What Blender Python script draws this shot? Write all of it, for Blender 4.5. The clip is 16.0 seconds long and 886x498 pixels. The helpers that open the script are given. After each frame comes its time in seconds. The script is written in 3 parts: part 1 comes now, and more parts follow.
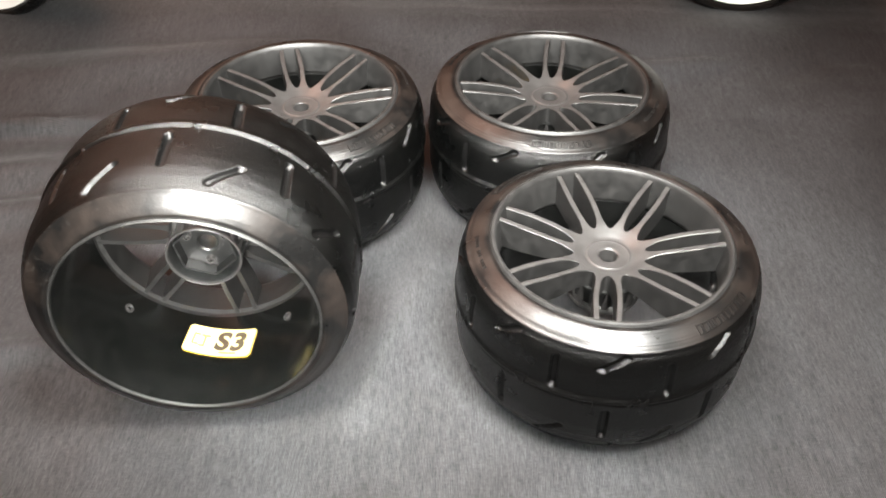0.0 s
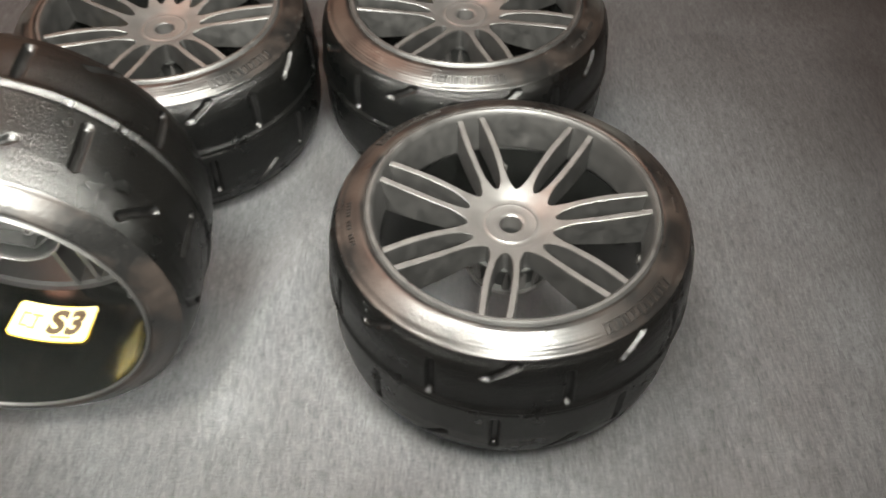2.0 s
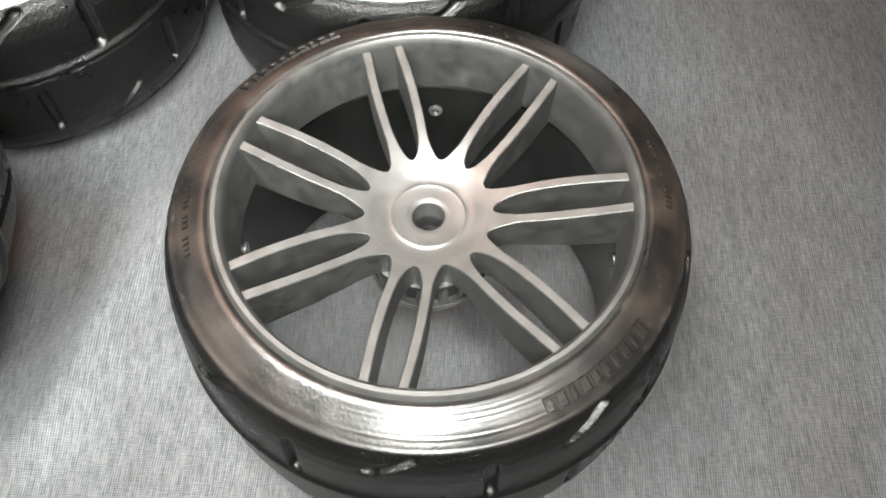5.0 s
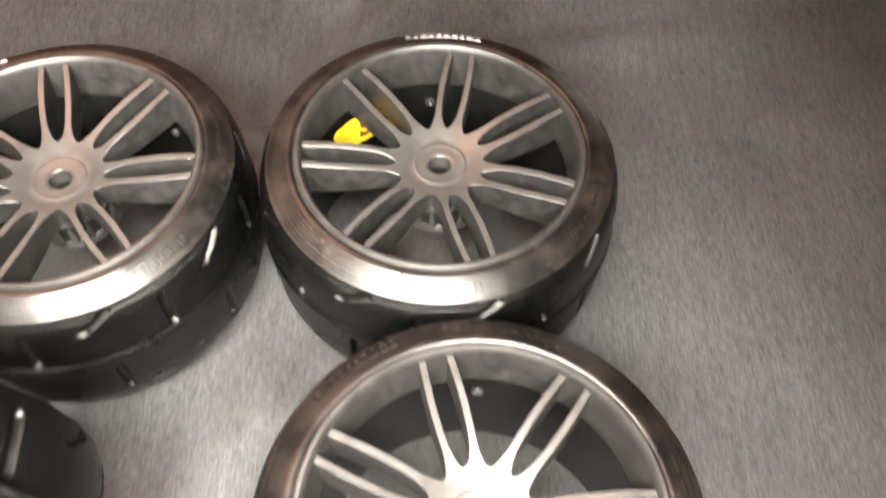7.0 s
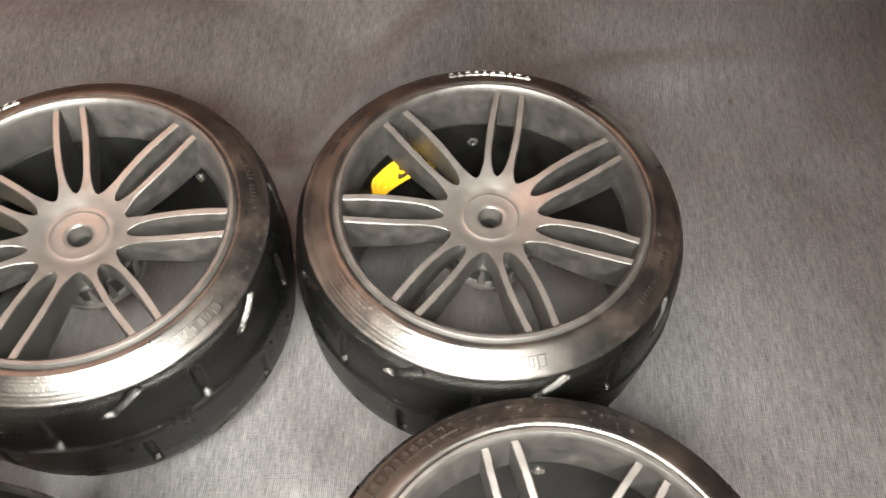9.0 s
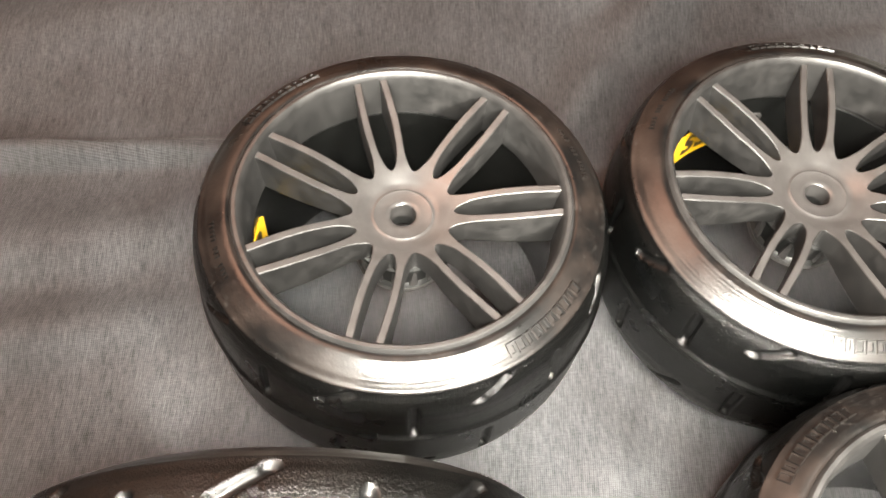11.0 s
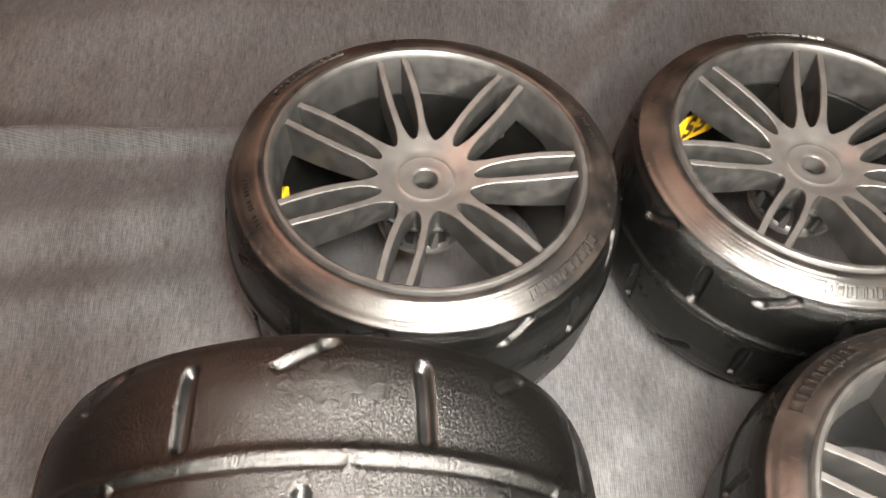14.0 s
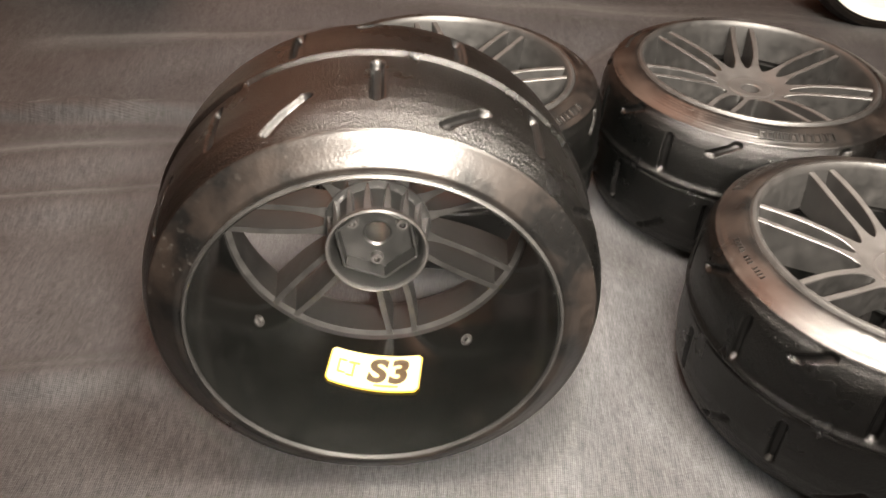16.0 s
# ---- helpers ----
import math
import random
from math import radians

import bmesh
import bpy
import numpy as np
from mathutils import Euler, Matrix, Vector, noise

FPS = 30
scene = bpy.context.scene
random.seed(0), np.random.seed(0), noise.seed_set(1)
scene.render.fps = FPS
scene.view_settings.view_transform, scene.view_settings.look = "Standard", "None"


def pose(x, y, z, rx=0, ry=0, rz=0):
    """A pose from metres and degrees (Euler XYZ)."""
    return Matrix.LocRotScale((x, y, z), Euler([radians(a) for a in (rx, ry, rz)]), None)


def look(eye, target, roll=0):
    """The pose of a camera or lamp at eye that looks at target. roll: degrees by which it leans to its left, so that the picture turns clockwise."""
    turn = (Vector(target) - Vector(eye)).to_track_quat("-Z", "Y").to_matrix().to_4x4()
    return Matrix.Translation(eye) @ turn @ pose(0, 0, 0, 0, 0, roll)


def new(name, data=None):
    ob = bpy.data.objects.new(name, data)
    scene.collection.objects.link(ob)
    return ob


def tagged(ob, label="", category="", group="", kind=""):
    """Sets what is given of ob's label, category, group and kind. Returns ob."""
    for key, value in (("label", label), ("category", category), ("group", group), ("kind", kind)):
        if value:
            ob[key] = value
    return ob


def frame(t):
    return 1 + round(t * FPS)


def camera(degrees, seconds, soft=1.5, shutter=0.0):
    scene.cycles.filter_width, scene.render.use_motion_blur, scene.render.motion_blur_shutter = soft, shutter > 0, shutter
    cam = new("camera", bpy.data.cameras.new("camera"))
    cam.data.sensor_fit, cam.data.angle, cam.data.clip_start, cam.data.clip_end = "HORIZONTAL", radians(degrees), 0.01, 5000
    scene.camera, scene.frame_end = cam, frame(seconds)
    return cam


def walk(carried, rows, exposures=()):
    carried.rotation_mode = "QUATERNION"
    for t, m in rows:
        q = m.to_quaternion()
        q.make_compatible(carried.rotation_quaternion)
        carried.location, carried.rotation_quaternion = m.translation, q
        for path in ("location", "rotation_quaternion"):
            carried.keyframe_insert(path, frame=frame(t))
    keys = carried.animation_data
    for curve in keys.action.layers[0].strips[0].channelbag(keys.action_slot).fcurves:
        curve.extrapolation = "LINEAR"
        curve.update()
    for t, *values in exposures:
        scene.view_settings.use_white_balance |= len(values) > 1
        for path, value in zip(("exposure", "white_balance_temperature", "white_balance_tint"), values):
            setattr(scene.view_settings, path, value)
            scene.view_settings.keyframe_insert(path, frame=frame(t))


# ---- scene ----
cam = camera(54.1, 16.0, soft=1.9, shutter=0.4)
# seconds, place in metres, yaw, pitch and roll in degrees
ROWS = [
    (0.0, -0.0000, -0.0000, 0.2370, 0.00, -41.63, 0.27),
    (0.5, 0.0016, 0.0025, 0.2358, -0.54, -42.13, 0.59),
    (1.0, 0.0023, 0.0147, 0.2317, -0.87, -43.74, 0.85),
    (1.5, 0.0140, 0.0328, 0.2270, -0.79, -46.74, 0.62),
    (2.0, 0.0351, 0.0538, 0.2192, -0.44, -49.17, 0.49),
    (2.5, 0.0528, 0.0913, 0.2147, 1.20, -54.94, 0.07),
    (3.0, 0.0621, 0.1270, 0.1933, 2.83, -59.15, -0.83),
    (3.5, 0.0632, 0.1285, 0.1877, 2.52, -59.86, -0.48),
    (4.0, 0.0607, 0.1314, 0.1832, 2.02, -60.27, -0.17),
    (4.2, 0.0608, 0.1315, 0.1817, 1.96, -60.38, -0.32),
    (6.3, 0.0537, 0.1134, 0.2020, -1.02, -57.48, 2.17),
    (6.5, 0.0527, 0.1186, 0.2113, -1.11, -57.22, 2.20),
    (7.0, 0.0437, 0.1590, 0.2308, -0.85, -56.08, 2.29),
    (7.5, 0.0341, 0.1807, 0.2329, -1.66, -56.59, 3.10),
    (8.0, 0.0314, 0.1819, 0.2311, -2.04, -56.98, 3.25),
    (8.5, 0.0295, 0.1832, 0.2285, -2.04, -56.94, 3.34),
    (9.0, 0.0281, 0.1842, 0.2258, -1.92, -56.89, 3.06),
    (9.5, 0.0167, 0.1851, 0.2256, -2.67, -57.17, 3.96),
    (10.0, -0.0330, 0.1865, 0.2254, -3.24, -57.76, 4.35),
    (10.2, -0.0490, 0.1881, 0.2228, -3.77, -58.09, 4.53),
    (12.5, -0.0576, 0.1874, 0.2134, -2.47, -58.42, 3.17),
    (13.0, -0.0590, 0.1846, 0.2112, -3.64, -57.24, 4.63),
    (13.5, -0.0628, 0.1760, 0.2104, -5.07, -56.00, 5.97),
    (14.0, -0.0651, 0.1612, 0.2101, -5.25, -53.80, 5.74),
    (14.5, -0.0674, 0.1403, 0.2053, -5.32, -51.64, 5.39),
    (15.0, -0.0692, 0.1008, 0.2088, -4.72, -46.92, 4.92),
    (15.5, -0.0721, 0.0611, 0.1838, -4.32, -40.17, 5.55),
    (16.0, -0.0678, 0.0440, 0.1747, -2.31, -37.26, 3.75),
]
walk(cam, [(t, pose(x, y, z, 90 + pitch, 0, yaw) @ pose(0, 0, 0, 0, 0, roll)) for t, x, y, z, yaw, pitch, roll in ROWS],
     exposures=[(0.0, 0.44, 7000, 16), (0.5, 0.45, 7400, 17), (2.0, 0.49, 7250, 13), (3.5, 0.71, 6800, 11), (6.5, 0.78, 7450, 15), (7.0, 0.95, 7750, 18),
                (9.0, 1.07, 7600, 16), (12.5, 1.15, 7550, 17), (14.0, 0.94, 7650, 18), (15.0, 0.71, 8150, 21), (15.5, 0.42, 8150, 21), (16.0, 0.50, 8100, 21)])


# ---- world and light ----
world = bpy.data.worlds.new("room_air")
world.use_nodes = True
world.node_tree.nodes["Background"].inputs["Color"].default_value = (0.42, 0.33, 0.27, 1)
world.node_tree.nodes["Background"].inputs["Strength"].default_value = 0.12
scene.world = world


def lamp(name, kind, m, watts, colour, size, cone=120):
    data = bpy.data.lights.new(name, kind)
    data.energy, data.color = watts, colour
    if kind == "AREA":
        data.shape, data.size, data.size_y, data.spread = "ELLIPSE", size[0], size[1], radians(cone)
    else:
        data.shadow_soft_size = size
    ob = new(name, data)
    ob.matrix_world = m
    return ob


# fixed copies stand in for the hand-held device's one moving white lamp, over the flat wheels and low before the
# upright one; unseen warm lamps give the room's light
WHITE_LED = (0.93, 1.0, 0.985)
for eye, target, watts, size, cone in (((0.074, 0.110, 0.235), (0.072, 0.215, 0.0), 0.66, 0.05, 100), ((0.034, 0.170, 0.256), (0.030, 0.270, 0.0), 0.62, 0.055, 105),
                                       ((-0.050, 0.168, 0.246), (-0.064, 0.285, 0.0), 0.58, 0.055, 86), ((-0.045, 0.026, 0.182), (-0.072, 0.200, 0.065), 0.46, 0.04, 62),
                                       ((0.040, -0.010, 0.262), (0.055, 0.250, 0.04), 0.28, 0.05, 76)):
    lamp("hand_lamp_copy", "AREA", look(eye, target), watts, WHITE_LED, (size, size), cone)
lamp("room_lamp", "POINT", pose(-0.8, 1.45, 0.75), 7.5, (1.0, 0.61, 0.45), 0.4)
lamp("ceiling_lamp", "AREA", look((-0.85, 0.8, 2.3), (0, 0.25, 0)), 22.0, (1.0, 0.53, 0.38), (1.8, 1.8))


# ---- materials ----
def shader(name, colour, rough, metal=0.0, spec=0.5):
    mat = bpy.data.materials.new(name)
    mat.use_nodes = True
    tree = mat.node_tree
    bsdf = tree.nodes["Principled BSDF"]
    bsdf.inputs["Base Color"].default_value = (*colour, 1)
    bsdf.inputs["Roughness"].default_value = rough
    bsdf.inputs["Metallic"].default_value = metal
    bsdf.inputs["Specular IOR Level"].default_value = spec
    return mat, tree, bsdf


def node(tree, kind, **inputs):
    n = tree.nodes.new(kind)
    for key, value in inputs.items():
        n.inputs[key.replace("_", " ")].default_value = value
    return n


def coords(tree, scale=(1, 1, 1), turn=(0, 0, 0)):
    tc = tree.nodes.new("ShaderNodeTexCoord")
    mp = tree.nodes.new("ShaderNodeMapping")
    mp.inputs["Scale"].default_value = scale
    mp.inputs["Rotation"].default_value = turn
    tree.links.new(tc.outputs["Object"], mp.inputs["Vector"])
    return mp.outputs["Vector"]


def noise_of(tree, vec, scale, detail=3.0, rough=0.55):
    n = node(tree, "ShaderNodeTexNoise", Scale=scale, Detail=detail, Roughness=rough)
    tree.links.new(vec, n.inputs["Vector"])
    return n.outputs["Fac"]


def spread(tree, fac, low, high, a, b):
    """Maps a factor from low..high to a..b."""
    n = tree.nodes.new("ShaderNodeMapRange")
    for key, value in (("From Min", low), ("From Max", high), ("To Min", a), ("To Max", b)):
        n.inputs[key].default_value = value
    tree.links.new(fac, n.inputs["Value"])
    return n.outputs["Result"]


def blend(tree, fac, a, b):
    n = tree.nodes.new("ShaderNodeMix")
    n.data_type = "RGBA"
    n.inputs["A"].default_value, n.inputs["B"].default_value = (*a, 1), (*b, 1)
    tree.links.new(fac, n.inputs["Factor"])
    return n.outputs["Result"]


def bumped(tree, bsdf, height, strength, distance, before=None):
    n = node(tree, "ShaderNodeBump", Strength=strength, Distance=distance)
    tree.links.new(height, n.inputs["Height"])
    if before is not None:
        tree.links.new(before, n.inputs["Normal"])
    tree.links.new(n.outputs["Normal"], bsdf.inputs["Normal"])
    return n.outputs["Normal"]


def sum_of(tree, a, b, operation="ADD"):
    n = tree.nodes.new("ShaderNodeMath")
    n.operation = operation
    for socket, value in zip(n.inputs, (a, b)):
        if isinstance(value, (int, float)):
            socket.default_value = value
        else:
            tree.links.new(value, socket)
    return n.outputs[0]


def cloth_material():
    """A plain weave of half-millimetre yarns, uneven along each yarn; brownish dark and pale patches imitate the
    shading of soft waves.
    """
    mat, tree, bsdf = shader("dark_cloth", (0.04, 0.04, 0.042), 0.58, spec=0.16)
    vec = coords(tree, (1, 1, 1), (0, 0, radians(3)))
    axes = tree.nodes.new("ShaderNodeSeparateXYZ")
    tree.links.new(vec, axes.inputs[0])
    wander = spread(tree, noise_of(tree, vec, 60.0, 3.0), 0.2, 0.8, -2.5, 2.5)

    def yarns(axis, pitch):
        phase = sum_of(tree, sum_of(tree, axes.outputs[axis], 2 * math.pi / pitch, "MULTIPLY"), wander)
        return sum_of(tree, phase, 0.0, "SINE")

    weave = sum_of(tree, sum_of(tree, yarns("X", 0.00052), 0.6, "MULTIPLY"), sum_of(tree, yarns("Y", 0.00047), 0.4, "MULTIPLY"))
    warp = noise_of(tree, coords(tree, (2200, 230, 1), (0, 0, radians(3))), 1.0, 2.0, 0.55)
    weft = noise_of(tree, coords(tree, (480, 2100, 1), (0, 0, radians(3))), 1.0, 2.0, 0.55)
    thread = noise_of(tree, coords(tree, (430, 45, 1), (0, 0, radians(3))), 1.0, 4.0)
    big = noise_of(tree, coords(tree, (1, 0.7, 1)), 11.0, 5.0, 0.62)
    uneven = sum_of(tree, spread(tree, warp, 0.25, 0.75, 0.28, 0.72), spread(tree, weft, 0.25, 0.75, -0.13, 0.13))
    uneven = sum_of(tree, uneven, spread(tree, thread, 0.2, 0.8, -0.12, 0.12))
    yarn = sum_of(tree, uneven, sum_of(tree, weave, 0.3, "MULTIPLY"))
    colour = blend(tree, spread(tree, yarn, 0.1, 1.0, 0, 1), (0.005, 0.0052, 0.0056), (0.055, 0.0562, 0.0585))
    tree.links.new(spread(tree, yarn, 0.4, 0.9, 0.66, 0.42), bsdf.inputs["Roughness"])
    tint = tree.nodes.new("ShaderNodeMix")
    tint.data_type, tint.blend_type = "RGBA", "MULTIPLY"
    tint.inputs["Factor"].default_value = 1.0
    tree.links.new(colour, tint.inputs["A"])
    tree.links.new(blend(tree, spread(tree, big, 0.32, 0.68, 0, 1), (0.66, 0.61, 0.6), (1.22, 1.24, 1.27)), tint.inputs["B"])
    tree.links.new(tint.outputs["Result"], bsdf.inputs["Base Color"])
    bumped(tree, bsdf, yarn, 0.4, 0.00016)
    bsdf.inputs["Sheen Weight"].default_value = 0.06
    bsdf.inputs["Sheen Roughness"].default_value = 0.4
    return mat


def tread_material():
    mat, tree, bsdf = shader("tread_rubber", (0.002, 0.002, 0.002), 0.3, spec=0.3)
    vec = coords(tree)
    pebble = node(tree, "ShaderNodeTexVoronoi", Scale=3300.0, Randomness=1.0)
    tree.links.new(vec, pebble.inputs["Vector"])
    grain = spread(tree, pebble.outputs["Distance"], 0.0, 0.9, 1.0, 0.0)
    lumps = noise_of(tree, vec, 1700.0, 4.0, 0.7)
    height = tree.nodes.new("ShaderNodeMath")
    tree.links.new(grain, height.inputs[0])
    tree.links.new(spread(tree, lumps, 0.3, 0.75, 0.0, 1.3), height.inputs[1])
    patches = noise_of(tree, vec, 60.0, 4.0)
    tree.links.new(spread(tree, patches, 0.3, 0.7, 0.25, 0.35), bsdf.inputs["Roughness"])
    tree.links.new(blend(tree, spread(tree, patches, 0.35, 0.7, 0, 1), (0.0002, 0.0003, 0.0003), (0.0006, 0.0006, 0.0005)), bsdf.inputs["Base Color"])
    bumped(tree, bsdf, height.outputs[0], 0.65, 0.00012)
    return mat


def sidewall_material():
    mat, tree, bsdf = shader("sidewall_rubber", (0.016, 0.015, 0.015), 0.3, spec=0.36)
    vec = coords(tree)
    smear = noise_of(tree, vec, 75.0, 6.0, 0.6)
    fine = noise_of(tree, vec, 900.0, 3.0)
    tree.links.new(spread(tree, smear, 0.35, 0.68, 0.26, 0.4), bsdf.inputs["Roughness"])
    rubber = blend(tree, spread(tree, smear, 0.44, 0.7, 0, 1), (0.0020, 0.0020, 0.0020), (0.0090, 0.0066, 0.0055))
    # pale dust in patches and specks
    where = noise_of(tree, vec, 48.0, 3.0)
    specks = noise_of(tree, vec, 620.0, 4.0, 0.65)
    both = tree.nodes.new("ShaderNodeMath")
    both.operation = "MULTIPLY"
    tree.links.new(spread(tree, where, 0.5, 0.66, 0.15, 1.0), both.inputs[0])
    tree.links.new(spread(tree, specks, 0.58, 0.76, 0.0, 0.26), both.inputs[1])
    dusty = tree.nodes.new("ShaderNodeMix")
    dusty.data_type = "RGBA"
    dusty.inputs["B"].default_value = (0.13, 0.122, 0.112, 1)
    tree.links.new(both.outputs[0], dusty.inputs["Factor"])
    tree.links.new(rubber, dusty.inputs["A"])
    tree.links.new(dusty.outputs["Result"], bsdf.inputs["Base Color"])
    pits = node(tree, "ShaderNodeTexVoronoi", Scale=1500.0)
    tree.links.new(vec, pits.inputs["Vector"])
    first = bumped(tree, bsdf, fine, 0.26, 0.0002)
    bumped(tree, bsdf, sum_of(tree, pits.outputs["Distance"], spread(tree, where, 0.35, 0.65, 0.1, 1.0), "MULTIPLY"), 0.3, 0.0001, first)
    return mat


def plastic_material(name, dark, light, rough, grain=0.06):
    """Moulded plastic: cloudy bloom, smears along the mould's draw and a fine grain."""
    mat, tree, bsdf = shader(name, dark, rough, spec=0.5)
    vec = coords(tree)
    cloud = noise_of(tree, vec, 230.0, 6.0, 0.66)
    smear = noise_of(tree, coords(tree, (620, 620, 130)), 1.0, 4.0, 0.6)
    fine = noise_of(tree, vec, 1300.0, 3.0)
    both = tree.nodes.new("ShaderNodeMath")
    both.operation = "MULTIPLY"
    tree.links.new(spread(tree, cloud, 0.32, 0.7, 0, 1), both.inputs[0])
    tree.links.new(spread(tree, smear, 0.3, 0.65, 0.55, 1.1), both.inputs[1])
    tree.links.new(blend(tree, both.outputs[0], dark, light), bsdf.inputs["Base Color"])
    tree.links.new(spread(tree, cloud, 0.3, 0.7, rough - 0.05, rough + 0.07), bsdf.inputs["Roughness"])
    bumped(tree, bsdf, fine, grain, 0.0001)
    return mat


def plain_material(name, colour, rough, spec=0.5):
    mat, tree, bsdf = shader(name, colour, rough, spec=spec)
    fine = noise_of(tree, coords(tree), 400.0, 3.0)
    tree.links.new(spread(tree, fine, 0.3, 0.7, max(rough - 0.05, 0), rough + 0.07), bsdf.inputs["Roughness"])
    return mat


CLOTH = cloth_material()
TREAD = tread_material()
SIDEWALL = sidewall_material()
SLOT = plain_material("cut_rubber", (0.0012, 0.0012, 0.0012), 0.36, 0.24)
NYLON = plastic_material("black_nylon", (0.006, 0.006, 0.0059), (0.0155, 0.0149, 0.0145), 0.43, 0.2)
# grey of the wheel faces; on fins and flange ring it imitates light
FACE = plastic_material("satin_grey_face_and_lit_parts", (0.020, 0.0191, 0.0187), (0.035, 0.0332, 0.0325), 0.33, 0.1)
BARREL = plastic_material("glossy_black_nylon", (0.0024, 0.0027, 0.0025), (0.004, 0.0041, 0.0039), 0.18)
SATIN_NYLON = plastic_material("satin_black_nylon", (0.005, 0.0053, 0.0052), (0.011, 0.011, 0.0108), 0.34, 0.12)
WHITE_NYLON = plastic_material("white_nylon", (0.78, 0.77, 0.73), (0.84, 0.83, 0.8), 0.4)
CREAM_PAPER = plain_material("cream_sticker", (0.6, 0.52, 0.28), 0.4)
YELLOW_PAPER = plain_material("yellow_sticker", (0.66, 0.39, 0.02), 0.4)
BLACK_INK = plain_material("black_ink", (0.035, 0.02, 0.01), 0.4)
LINT = plain_material("white_lint", (0.75, 0.72, 0.68), 0.8)
WALL_PAINT = plain_material("beige_wall_paint", (0.55, 0.44, 0.35), 0.8)


# ---- mesh helpers ----
def mesh_of(name, verts, faces, materials, smooth=True, slots=None):
    me = bpy.data.meshes.new(name)
    me.from_pydata([tuple(v) for v in verts], [], faces)
    for m in materials:
        me.materials.append(m)
    if smooth:
        me.polygons.foreach_set("use_smooth", [True] * len(me.polygons))
    if slots is not None:
        me.polygons.foreach_set("material_index", slots)
    me.update()
    return me


def bm_mesh(name, bm, material, smooth=False):
    me = bpy.data.meshes.new(name)
    bmesh.ops.recalc_face_normals(bm, faces=bm.faces)
    bm.to_mesh(me)
    bm.free()
    me.materials.append(material)
    if smooth:
        me.polygons.foreach_set("use_smooth", [True] * len(me.polygons))
    return me


def child(name, me, parent, m=None, label=""):
    ob = new(name, me)
    ob.parent = parent
    if m is not None:
        ob.matrix_basis = m
    return tagged(ob, label) if label else ob


def lathe(name, profile, material, segs=160, sharp=35):
    """A closed profile of (r, z) turned about z."""
    n = len(profile)
    ang = np.arange(segs) * 2 * math.pi / segs
    verts = [(r * math.cos(a), r * math.sin(a), z) for a in ang for r, z in profile]
    faces = [(i * n + k, ((i + 1) % segs) * n + k, ((i + 1) % segs) * n + (k + 1) % n, i * n + (k + 1) % n)
             for i in range(segs) for k in range(n)]
    me = mesh_of(name, verts, faces, [material])
    me.set_sharp_from_angle(angle=radians(sharp))
    return me


# ---- the wheel, standing on its open side with the axle along z ----
SEAM = 0.0289
TIP_R, TIP_Z, HUB_Z = 0.0370, 0.0512, 0.0447
STEP = 2 * math.pi / 9


def smooth_step(x):
    x = np.clip(x, 0, 1)
    return x * x * (3 - 2 * x)


